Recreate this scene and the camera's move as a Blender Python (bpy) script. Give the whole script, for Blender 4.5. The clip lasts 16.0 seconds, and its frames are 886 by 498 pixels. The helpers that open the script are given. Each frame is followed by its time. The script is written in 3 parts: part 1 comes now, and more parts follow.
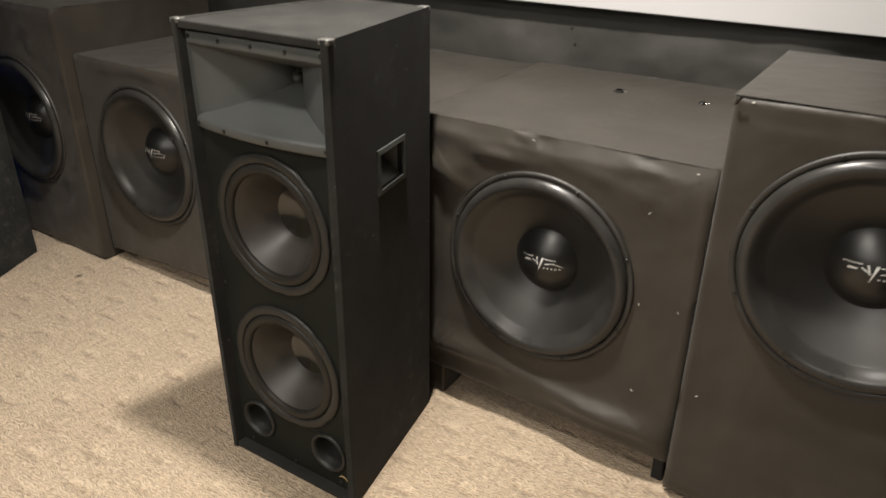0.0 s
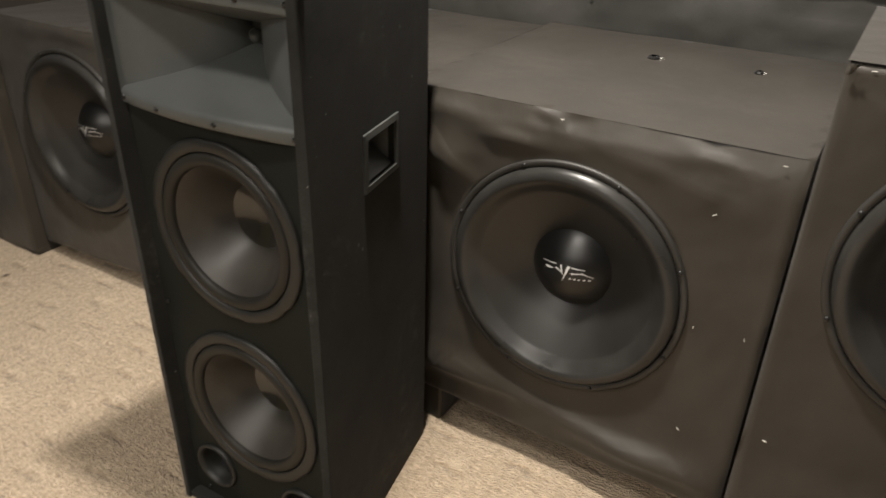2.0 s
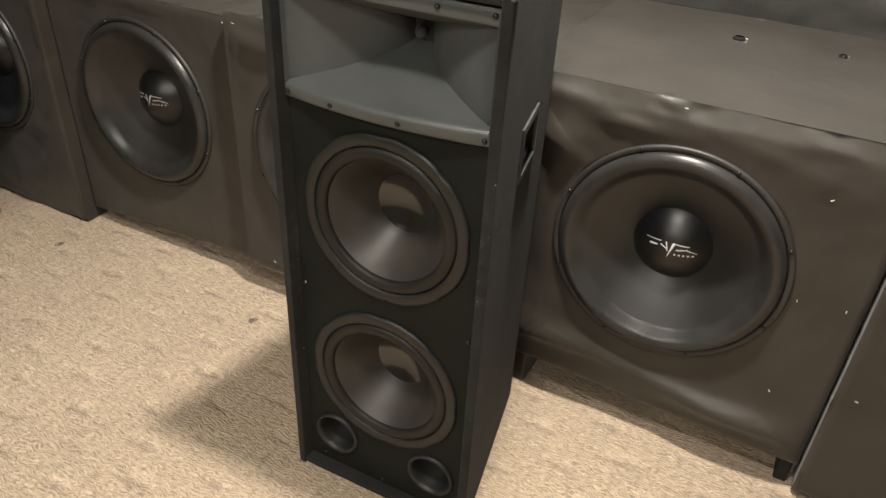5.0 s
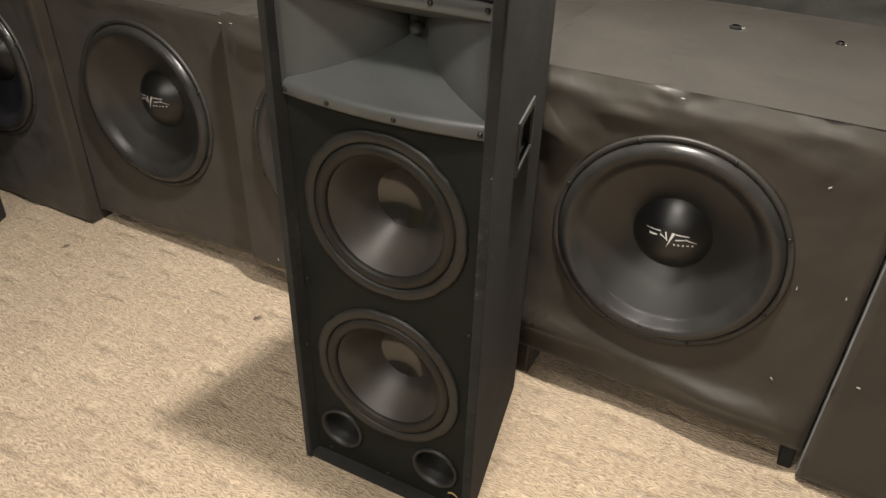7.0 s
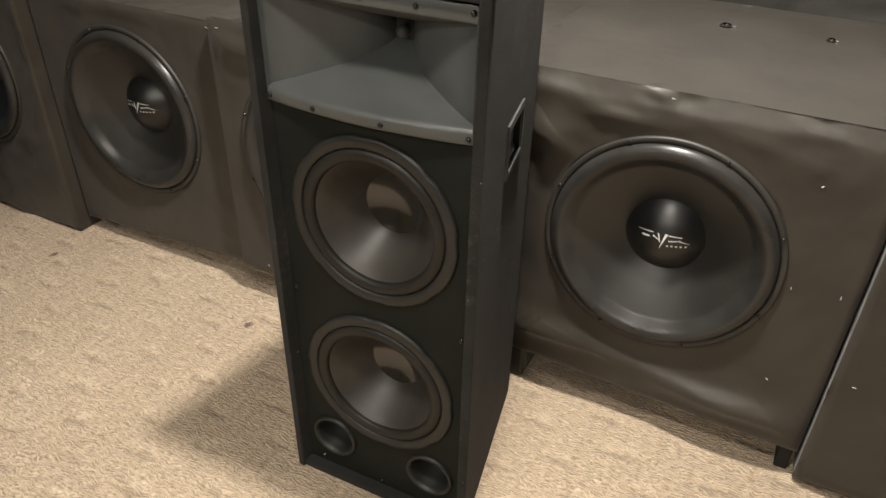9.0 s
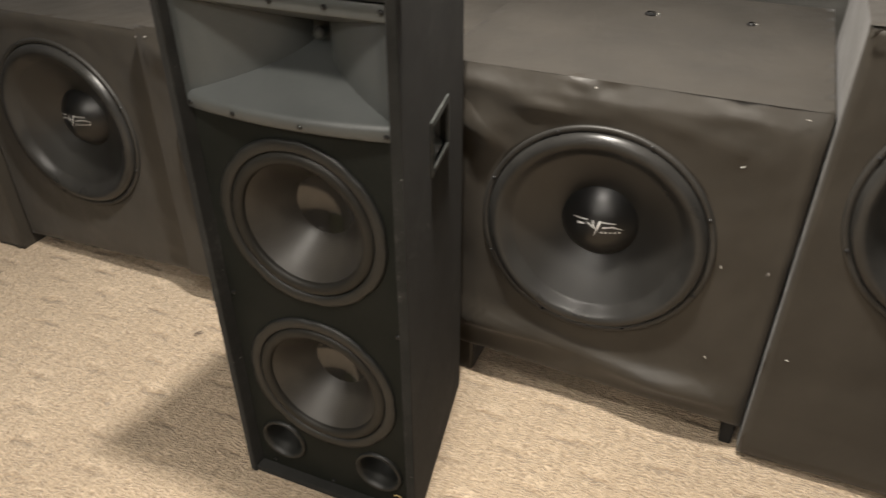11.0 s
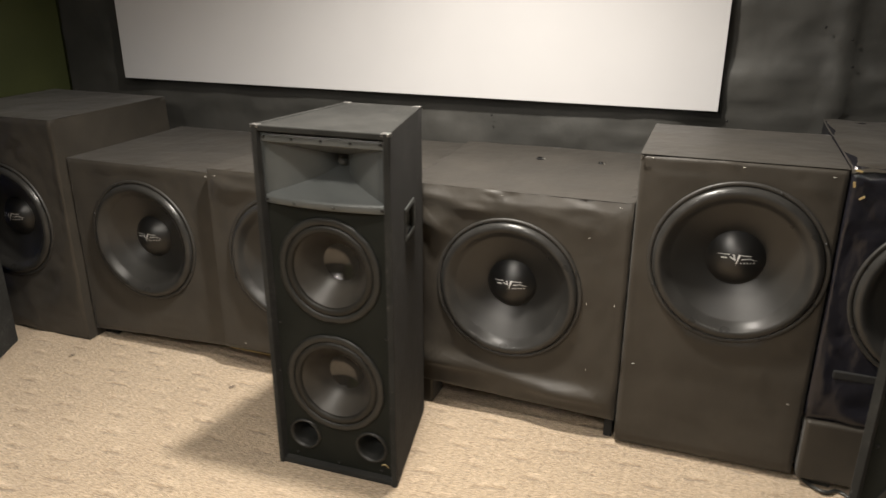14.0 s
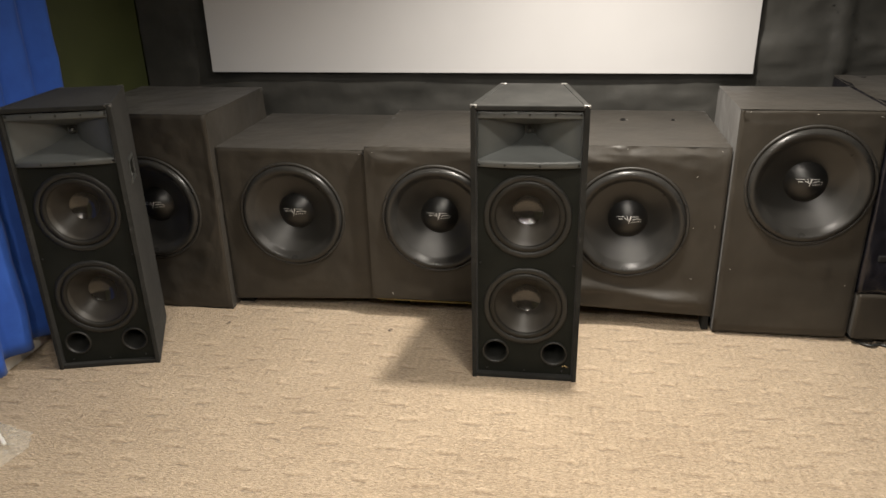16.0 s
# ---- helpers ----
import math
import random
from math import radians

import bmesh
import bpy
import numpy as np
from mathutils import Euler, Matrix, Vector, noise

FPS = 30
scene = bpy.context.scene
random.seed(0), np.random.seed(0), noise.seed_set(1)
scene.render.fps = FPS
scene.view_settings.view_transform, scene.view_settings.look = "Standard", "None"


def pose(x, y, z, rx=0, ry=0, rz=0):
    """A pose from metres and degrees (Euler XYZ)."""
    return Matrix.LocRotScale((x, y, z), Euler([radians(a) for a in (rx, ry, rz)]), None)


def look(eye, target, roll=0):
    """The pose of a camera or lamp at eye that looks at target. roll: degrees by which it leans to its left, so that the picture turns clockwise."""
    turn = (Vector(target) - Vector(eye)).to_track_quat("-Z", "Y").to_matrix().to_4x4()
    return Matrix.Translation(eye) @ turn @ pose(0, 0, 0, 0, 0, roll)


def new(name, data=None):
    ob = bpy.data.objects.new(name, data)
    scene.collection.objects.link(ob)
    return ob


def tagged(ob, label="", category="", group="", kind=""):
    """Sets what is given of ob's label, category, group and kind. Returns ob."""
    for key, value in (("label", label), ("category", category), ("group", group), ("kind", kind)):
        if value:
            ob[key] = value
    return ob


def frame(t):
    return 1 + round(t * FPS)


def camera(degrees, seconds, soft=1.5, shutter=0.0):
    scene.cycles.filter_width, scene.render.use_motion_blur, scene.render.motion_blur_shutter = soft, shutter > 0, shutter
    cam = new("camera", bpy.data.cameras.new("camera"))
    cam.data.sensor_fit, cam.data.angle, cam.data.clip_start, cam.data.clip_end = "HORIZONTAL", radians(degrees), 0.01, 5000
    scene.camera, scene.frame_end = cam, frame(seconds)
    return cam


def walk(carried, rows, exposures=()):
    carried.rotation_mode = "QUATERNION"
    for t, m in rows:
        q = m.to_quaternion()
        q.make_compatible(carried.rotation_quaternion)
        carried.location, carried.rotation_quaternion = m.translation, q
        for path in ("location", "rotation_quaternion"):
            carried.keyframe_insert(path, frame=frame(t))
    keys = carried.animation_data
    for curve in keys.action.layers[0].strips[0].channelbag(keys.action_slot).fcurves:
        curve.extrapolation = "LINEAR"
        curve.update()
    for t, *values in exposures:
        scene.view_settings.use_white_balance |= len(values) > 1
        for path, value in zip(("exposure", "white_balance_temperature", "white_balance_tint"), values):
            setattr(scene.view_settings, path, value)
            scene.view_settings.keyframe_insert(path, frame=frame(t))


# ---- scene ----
cam = camera(61.9, 16.0, shutter=0.5)
PATH = [
    (0, (0.086, 0.062, 1.363), (-0.899, 1.557, 0.471), 0.6),
    (0.5, (-0.041, 0.134, 1.31), (-1.011, 1.61, 0.372), 0.7),
    (1, (-0.158, 0.236, 1.289), (-1.071, 1.808, 0.455), -0.6),
    (1.5, (-0.166, 0.298, 1.268), (-0.995, 1.877, 0.363), 0.3),
    (2, (-0.162, 0.335, 1.261), (-1.064, 1.839, 0.3), 1.4),
    (2.5, (-0.19, 0.298, 1.273), (-1.151, 1.746, 0.282), 1.1),
    (3, (-0.276, 0.211, 1.291), (-1.215, 1.669, 0.296), 0.8),
    (3.5, (-0.33, 0.157, 1.299), (-1.197, 1.656, 0.298), 2.0),
    (4, (-0.369, 0.116, 1.333), (-1.169, 1.632, 0.302), 2.9),
    (4.5, (-0.409, 0.124, 1.341), (-1.166, 1.638, 0.276), 3.4),
    (5, (-0.447, 0.146, 1.352), (-1.192, 1.646, 0.259), 3.3),
    (7.5, (-0.43, 0.143, 1.356), (-1.185, 1.631, 0.254), 1.6),
    (8, (-0.435, 0.146, 1.356), (-1.182, 1.641, 0.258), 1.6),
    (10.5, (-0.419, 0.185, 1.353), (-1.141, 1.678, 0.235), 0.3),
    (11, (-0.366, 0.182, 1.36), (-1.037, 1.706, 0.253), -0.2),
    (11.5, (-0.222, 0.161, 1.38), (-0.844, 1.734, 0.312), -0.5),
    (12, (-0.024, 0.082, 1.394), (-0.673, 1.692, 0.401), -0.6),
    (12.5, (0.168, -0.085, 1.41), (-0.57, 1.522, 0.476), 0.5),
    (12.6, (0.211, -0.12, 1.413), (-0.563, 1.48, 0.496), 0.4),
    (13, (0.263, -0.297, 1.442), (-0.55, 1.323, 0.595), 1.3),
    (13.3, (0.274, -0.443, 1.441), (-0.565, 1.175, 0.616), 2.0),
    (13.5, (0.241, -0.519, 1.447), (-0.591, 1.115, 0.647), 1.0),
    (14, (-0.027, -0.682, 1.496), (-0.673, 1.079, 0.802), 0.1),
    (14.5, (-0.314, -0.958, 1.539), (-0.885, 0.826, 0.837), -0.5),
    (15, (-0.569, -1.231, 1.55), (-1.021, 0.574, 0.816), -1.3),
    (15.5, (-0.769, -1.355, 1.576), (-1.149, 0.452, 0.81), -1.0),
    (16, (-0.899, -1.523, 1.644), (-1.211, 0.296, 0.875), -1.4),
]
walk(cam, [(t, look(eye, target, roll)) for t, eye, target, roll in PATH],
     [(0, 0.15, 6450, 10), (1, 0.06, 6500, 10), (1.5, 0.0, 6500, 10), (2, 0.06, 6500, 10), (3, 0.16, 6500, 10), (4, 0.25, 6500, 10), (5, 0.25, 6500, 10), (7.5, 0.22, 6500, 10), (8, 0.22, 6500, 10),
      (10.5, 0.25, 6500, 10), (11.5, 0.06, 6450, 10), (12, -0.04, 6400, 10), (12.5, 0.10, 6380, 10), (13.5, 0.24, 6450, 10), (14, 0.28, 6520, 10), (14.5, 0.22, 6560, 10), (16, 0.16, 6600, 10)])

# ---- world, lamps ----
world = bpy.data.worlds.new("world")
world.use_nodes = True
scene.world = world
world.node_tree.nodes["Background"].inputs[0].default_value = (1.0, 0.9, 0.78, 1)
world.node_tree.nodes["Background"].inputs[1].default_value = 0.02

TONE = (1.0, 0.93, 0.835)


def downlight(x, y, z, watts, radius, cone, tilt=0.0):
    lamp = bpy.data.lights.new("ceiling_downlight", "SPOT")
    lamp.energy, lamp.shadow_soft_size, lamp.color = watts, radius, TONE
    lamp.spot_size, lamp.spot_blend = radians(cone), 1.0
    new("ceiling_downlight", lamp).matrix_basis = pose(x, y, z, -tilt, 0, 0)


downlight(-0.79, 1.16, 2.40, 285, 0.055, 150, 4)      # over the free-standing tower: its shadow
# a group of bulbs over the seats
for lx, ly, lw in ((-0.50, -1.20, 100), (-1.45, -1.90, 95), (-1.85, -1.15, 72), (0.85, -2.00, 75)):
    downlight(lx, ly, 2.44, lw, 0.06, 176)
downlight(-0.78, 0.32, 2.44, 85, 0.10, 176)


# ---- materials ----
def nodes_of(name):
    m = bpy.data.materials.new(name)
    m.use_nodes = True
    nt = m.node_tree
    return m, nt, nt.nodes, nt.links, nt.nodes["Principled BSDF"]


def math_node(nt, op, a, b=None):
    n = nt.nodes.new("ShaderNodeMath")
    n.operation = op
    for i, v in enumerate((a, b)):
        if v is None:
            continue
        if isinstance(v, (int, float)):
            n.inputs[i].default_value = v
        else:
            nt.links.new(v, n.inputs[i])
    return n.outputs[0]


def noise_node(nt, coords, scale, detail=4.0, rough=0.55, stretch=None):
    if stretch:
        mp = nt.nodes.new("ShaderNodeMapping")
        mp.inputs["Scale"].default_value = stretch
        nt.links.new(coords, mp.inputs[0])
        coords = mp.outputs[0]
    n = nt.nodes.new("ShaderNodeTexNoise")
    n.inputs["Scale"].default_value = scale
    n.inputs["Detail"].default_value = detail
    n.inputs["Roughness"].default_value = rough
    nt.links.new(coords, n.inputs["Vector"])
    return n.outputs[0]


def ramp_node(nt, fac, stops):
    r = nt.nodes.new("ShaderNodeValToRGB")
    els = r.color_ramp.elements
    while len(els) < len(stops):
        els.new(0.5)
    for e, (p, c) in zip(els, stops):
        e.position, e.color = p, (*c, 1)
    nt.links.new(fac, r.inputs[0])
    return r.outputs[0]


def bump_node(nt, height, strength, dist, normal=None):
    b = nt.nodes.new("ShaderNodeBump")
    b.inputs["Strength"].default_value = strength
    b.inputs["Distance"].default_value = dist
    nt.links.new(height, b.inputs["Height"])
    if normal is not None:
        nt.links.new(normal, b.inputs["Normal"])
    return b.outputs[0]


def coords_of(nt, space="Object"):
    return nt.nodes.new("ShaderNodeTexCoord").outputs[space]


def surface(name, dark, light, rough=0.5, grain=300.0, patch=6.0, relief=0.3, depth=0.0006, metal=0.0, spec=0.5, spread=0.12, sheen=0.0, coat=0.0, crease=0.0):
    """A surface whose colour runs between two tones by large patches and by fine grain, with fine relief."""
    m, nt, nd, ln, bs = nodes_of(name)
    co = coords_of(nt)
    a = noise_node(nt, co, patch, 5)
    b = noise_node(nt, co, grain, 3)
    mix = math_node(nt, "ADD", math_node(nt, "MULTIPLY", a, 0.6), math_node(nt, "MULTIPLY", b, 0.4))
    ln.new(ramp_node(nt, mix, ((0.36, dark), (0.64, light))), bs.inputs["Base Color"])
    ro = math_node(nt, "ADD", math_node(nt, "MULTIPLY", a, spread), rough - spread / 2)
    ln.new(ro, bs.inputs["Roughness"])
    fine = bump_node(nt, b, relief, depth)
    if crease:
        # long soft wrinkles, and short puckers between them
        w = math_node(nt, "ADD", noise_node(nt, co, 5.5, 2, 0.45), math_node(nt, "MULTIPLY", noise_node(nt, co, 15, 2, 0.5, (1.3, 1.0, 0.9)), 0.22))
        fine = bump_node(nt, w, crease, 0.03, fine)
    ln.new(fine, bs.inputs["Normal"])
    bs.inputs["Metallic"].default_value = metal
    bs.inputs["Specular IOR Level"].default_value = spec
    bs.inputs["Sheen Weight"].default_value = sheen
    bs.inputs["Coat Weight"].default_value = coat
    return m


def carpet_material():
    """Beige sculpted loop pile: fine rippled loops, staggered dashes, their relief shade in the colour, faint soiling.
    """
    m, nt, nd, ln, bs = nodes_of("carpet")
    co = coords_of(nt)
    sep = nt.nodes.new("ShaderNodeSeparateXYZ")
    ln.new(co, sep.inputs[0])
    warp = noise_node(nt, co, 9, 3)
    row = math_node(nt, "DIVIDE", math_node(nt, "ADD", sep.outputs[1], math_node(nt, "MULTIPLY", warp, 0.05)), 0.088)
    idx = math_node(nt, "FLOOR", row)
    stag = math_node(nt, "MULTIPLY", idx, 0.37)
    col = math_node(nt, "ADD", math_node(nt, "DIVIDE", math_node(nt, "ADD", sep.outputs[0], math_node(nt, "MULTIPLY", warp, 0.12)), 0.21), stag)
    fu = math_node(nt, "ABSOLUTE", math_node(nt, "SUBTRACT", math_node(nt, "FRACT", col), 0.5))
    du = math_node(nt, "SUBTRACT", 1.0, math_node(nt, "MULTIPLY", fu, 4.2))
    fy = math_node(nt, "FRACT", row)
    # each mark: painted shade as a dark lower edge, painted highlight as a pale wedge that narrows away from it
    dv = math_node(nt, "SUBTRACT", 1.0, math_node(nt, "MULTIPLY", math_node(nt, "ABSOLUTE", math_node(nt, "SUBTRACT", fy, 0.40)), 7.0))
    dash = math_node(nt, "MULTIPLY", math_node(nt, "MINIMUM", math_node(nt, "MAXIMUM", math_node(nt, "MULTIPLY", du, 1.8), 0.0), 1.0), math_node(nt, "MAXIMUM", dv, 0.0))
    up = math_node(nt, "SUBTRACT", fy, 0.52)
    dw = math_node(nt, "SUBTRACT", 0.30, math_node(nt, "ADD", fu, math_node(nt, "MULTIPLY", up, 0.55)))
    wedge = math_node(nt, "MINIMUM", math_node(nt, "MAXIMUM", math_node(nt, "MULTIPLY", dw, 7.0), 0.0), 1.0)
    rise = math_node(nt, "MINIMUM", math_node(nt, "MAXIMUM", math_node(nt, "MULTIPLY", up, 9.0), 0.0), 1.0)
    dash_highlight = math_node(nt, "MULTIPLY", wedge, math_node(nt, "MULTIPLY", rise, math_node(nt, "MAXIMUM", math_node(nt, "SUBTRACT", 1.0, math_node(nt, "MULTIPLY", up, 2.0)), 0.0)))
    patchy = math_node(nt, "ADD", math_node(nt, "MULTIPLY", noise_node(nt, co, 5.5, 3), 1.7), 0.05)
    dash = math_node(nt, "MULTIPLY", dash, patchy)
    dash_highlight = math_node(nt, "MULTIPLY", dash_highlight, patchy)
    loops = noise_node(nt, co, 90, 4, 0.62, (0.62, 1.3, 1.0))
    fine = noise_node(nt, co, 420, 3, 0.6)
    wander = noise_node(nt, co, 26, 3, 0.5)
    worm = math_node(nt, "SINE", math_node(nt, "ADD", math_node(nt, "MULTIPLY", sep.outputs[1], 760.0), math_node(nt, "MULTIPLY", wander, 34.0)))
    nubs = math_node(nt, "SINE", math_node(nt, "ADD", math_node(nt, "MULTIPLY", sep.outputs[0], 260.0), math_node(nt, "MULTIPLY", noise_node(nt, co, 41, 3, 0.6), 30.0)))
    worm = math_node(nt, "MULTIPLY", worm, math_node(nt, "ADD", math_node(nt, "MULTIPLY", nubs, 0.5), 0.45))
    loops = math_node(nt, "ADD", math_node(nt, "MULTIPLY", loops, 0.85), math_node(nt, "ADD", math_node(nt, "MULTIPLY", worm, 0.20), 0.085))
    big = noise_node(nt, co, 2.2, 5)
    # the loops' self-shading is put into the tone as well as the relief
    tone = math_node(nt, "ADD", math_node(nt, "MULTIPLY", loops, 0.55), math_node(nt, "ADD", math_node(nt, "MULTIPLY", fine, 0.16), 0.04))
    tone = math_node(nt, "ADD", tone, math_node(nt, "MULTIPLY", big, 0.15))
    tone = math_node(nt, "ADD", math_node(nt, "SUBTRACT", tone, math_node(nt, "MULTIPLY", dash, 0.080)), math_node(nt, "MULTIPLY", dash_highlight, 0.080))
    rib = math_node(nt, "POWER", math_node(nt, "ABSOLUTE", math_node(nt, "SINE", math_node(nt, "ADD", math_node(nt, "MULTIPLY", sep.outputs[0], 75.0), math_node(nt, "MULTIPLY", warp, 3.0)))), 8.0)
    tone = math_node(nt, "SUBTRACT", tone, math_node(nt, "MULTIPLY", rib, 0.022))
    c = ramp_node(nt, tone, ((0.34, (0.315, 0.231, 0.152)), (0.47, (0.515, 0.397, 0.272)), (0.60, (0.705, 0.563, 0.405))))
    ln.new(c, bs.inputs["Base Color"])
    bs.inputs["Roughness"].default_value = 0.95
    bs.inputs["Specular IOR Level"].default_value = 0.1
    bs.inputs["Sheen Weight"].default_value = 0.15
    hgt = math_node(nt, "SUBTRACT", math_node(nt, "ADD", loops, math_node(nt, "MULTIPLY", fine, 0.4)), math_node(nt, "MULTIPLY", dash, 0.7))
    ln.new(bump_node(nt, hgt, 1.0, 0.012), bs.inputs["Normal"])
    return m


def cone_material(name, dark, light, rough, ring):
    """Pressed cone paper with fine concentric ridges about the driver's axis."""
    m, nt, nd, ln, bs = nodes_of(name)
    co = coords_of(nt)
    sep = nt.nodes.new("ShaderNodeSeparateXYZ")
    ln.new(co, sep.inputs[0])
    r2 = math_node(nt, "ADD", math_node(nt, "POWER", sep.outputs[0], 2.0), math_node(nt, "POWER", sep.outputs[2], 2.0))
    rad = math_node(nt, "SQRT", r2)
    wave = math_node(nt, "SINE", math_node(nt, "MULTIPLY", rad, ring))
    a = noise_node(nt, co, 14, 5)
    b = noise_node(nt, co, 500, 2)
    mix = math_node(nt, "ADD", math_node(nt, "MULTIPLY", a, 0.7), math_node(nt, "MULTIPLY", b, 0.3))
    ln.new(ramp_node(nt, mix, ((0.35, dark), (0.65, light))), bs.inputs["Base Color"])
    ln.new(math_node(nt, "ADD", math_node(nt, "MULTIPLY", a, 0.16), rough - 0.08), bs.inputs["Roughness"])
    bs.inputs["Specular IOR Level"].default_value = 0.42
    ln.new(bump_node(nt, math_node(nt, "ADD", wave, math_node(nt, "MULTIPLY", b, 0.4)), 0.10, 0.0004), bs.inputs["Normal"])
    return m


def felt_material():
    """Black cabinet felt, matted and scuffed, with pale lint caught in it."""
    m, nt, nd, ln, bs = nodes_of("black_speaker_felt")
    co = coords_of(nt)
    a = noise_node(nt, co, 7, 6, 0.65)
    b = noise_node(nt, co, 620, 3)
    lint = noise_node(nt, co, 95, 2, 0.5)
    scuff = math_node(nt, "MULTIPLY", noise_node(nt, co, 30, 5, 0.7), noise_node(nt, co, 3.5, 3))
    mix = math_node(nt, "ADD", math_node(nt, "MULTIPLY", a, 0.65), math_node(nt, "MULTIPLY", b, 0.35))
    base = ramp_node(nt, mix, ((0.36, (0.0112, 0.0113, 0.0102)), (0.66, (0.0310, 0.0308, 0.0285))))
    worn = ramp_node(nt, scuff, ((0.33, (0.0, 0.0, 0.0)), (0.50, (0.042, 0.041, 0.038))))
    specks = ramp_node(nt, lint, ((0.735, (0.0, 0.0, 0.0)), (0.775, (0.13, 0.13, 0.12))))
    add = nd.new("ShaderNodeVectorMath")
    add.operation = "ADD"
    ln.new(base, add.inputs[0])
    ln.new(worn, add.inputs[1])
    add2 = nd.new("ShaderNodeVectorMath")
    add2.operation = "ADD"
    ln.new(add.outputs[0], add2.inputs[0])
    ln.new(specks, add2.inputs[1])
    ln.new(add2.outputs[0], bs.inputs["Base Color"])
    bs.inputs["Roughness"].default_value = 0.85
    bs.inputs["Specular IOR Level"].default_value = 0.14
    bs.inputs["Sheen Weight"].default_value = 0.05
    ln.new(bump_node(nt, b, 0.6, 0.0010), bs.inputs["Normal"])
    return m


M_CARPET = carpet_material()
M_COVER = surface("black_cover_cloth", (0.0196, 0.0166, 0.0123), (0.0372, 0.0314, 0.0238), 0.48, 900, 5, 0.25, 0.0005, spread=0.16, spec=0.40, sheen=0.105, crease=0.34)
M_SHEET = surface("black_wall_sheet", (0.038, 0.038, 0.035), (0.066, 0.064, 0.058), 0.55, 500, 4, 0.2, 0.0006, spread=0.16, spec=0.4, crease=0.30)
M_SIDE = surface("dark_green_wall_paint", (0.045, 0.054, 0.016), (0.066, 0.076, 0.024), 0.6, 200, 3, 0.2)
M_GLOSSY = surface("shiny_blue_black_cloth", (0.006, 0.006, 0.0085), (0.015, 0.0146, 0.0195), 0.24, 400, 9, 0.3, 0.0008, spread=0.2, crease=0.55)
M_FELT = felt_material()
M_BAFFLE = surface("black_baffle_paint", (0.0055, 0.0068, 0.0050), (0.0120, 0.0130, 0.0105), 0.75, 300, 10, 0.5, 0.0008, spec=0.2)
M_HORN = surface("grey_moulded_plastic", (0.062, 0.067, 0.066), (0.086, 0.092, 0.090), 0.44, 600, 8, 0.15, 0.0004)
M_RUBBER = surface("black_rubber", (0.0195, 0.019, 0.0178), (0.031, 0.030, 0.0280), 0.29, 500, 12, 0.10, 0.0004, spread=0.1, spec=0.40)
M_RIM = surface("black_gasket", (0.018, 0.017, 0.015), (0.030, 0.028, 0.025), 0.5, 500, 12, 0.2, 0.0005)
M_CONE = surface("black_sub_cone", (0.0145, 0.0141, 0.0131), (0.0235, 0.0229, 0.0214), 0.38, 600, 10, 0.12, 0.0004, spread=0.1, spec=0.60)
M_CAP = surface("black_dust_cap", (0.0065, 0.0065, 0.0065), (0.012, 0.0118, 0.0115), 0.38, 700, 15, 0.2, 0.0004, spec=0.6)
M_BASKET = surface("black_basket_paint", (0.008, 0.0085, 0.0075), (0.016, 0.016, 0.0145), 0.5, 400, 12, 0.3)
M_PASUR = surface("grey_cloth_surround", (0.011, 0.0105, 0.0088), (0.020, 0.0185, 0.0155), 0.48, 600, 12, 0.3, 0.0006, spec=0.28)
M_PACONE = cone_material("grey_paper_cone", (0.0265, 0.0238, 0.0198), (0.043, 0.0385, 0.0322), 0.42, 2100)
M_PACAP = surface("varnished_paper_cap", (0.019, 0.0168, 0.0140), (0.028, 0.0250, 0.0205), 0.15, 700, 15, 0.06, 0.0003, spread=0.05, spec=0.8, coat=0.15)
M_SILVER = surface("silver_print", (0.42, 0.42, 0.41), (0.62, 0.62, 0.60), 0.4, 800, 20, 0.1, metal=0.15)
M_STEEL = surface("screw_steel", (0.35, 0.34, 0.32), (0.6, 0.58, 0.55), 0.3, 800, 20, 0.2, metal=1.0)
M_BLACKSCREW = surface("black_screw", (0.02, 0.02, 0.02), (0.05, 0.05, 0.05), 0.3, 800, 20, 0.2, metal=0.7)
M_PLASTIC = surface("black_plastic", (0.018, 0.019, 0.018), (0.035, 0.036, 0.034), 0.35, 600, 20, 0.2)
M_WORN = surface("worn_grey_metal", (0.025, 0.025, 0.024), (0.36, 0.35, 0.33), 0.36, 420, 90, 0.5, 0.001, metal=0.7)
# paler than the black plastic: gloss highlights of the handle lips put into the colour
M_LIPS = surface("highlight_toned_plastic", (0.040, 0.043, 0.041), (0.095, 0.098, 0.093), 0.34, 300, 20, 0.3)
# lightened handle plastic: the light inside the pocket is part of this colour
M_POCKET = surface("lit_handle_plastic", (0.095, 0.098, 0.094), (0.15, 0.154, 0.148), 0.5, 300, 20, 0.3)
M_DARK = surface("cavity_black", (0.003, 0.003, 0.003), (0.006, 0.006, 0.006), 0.8, 300, 8, 0.2)
M_SCREEN = surface("white_screen_cloth", (0.525, 0.52, 0.525), (0.585, 0.58, 0.585), 0.8, 900, 1.2, 0.1, 0.0003, spec=0.2)
M_WHITE = surface("white_paint", (0.70, 0.68, 0.63), (0.82, 0.80, 0.75), 0.5, 200, 4, 0.2)
M_WALL = surface("dark_wall_paint", (0.040, 0.038, 0.034), (0.060, 0.057, 0.050), 0.8, 150, 3, 0.2)
M_CEILING = surface("dark_ceiling_paint", (0.13, 0.125, 0.115), (0.17, 0.165, 0.15), 0.85, 150, 3, 0.2)
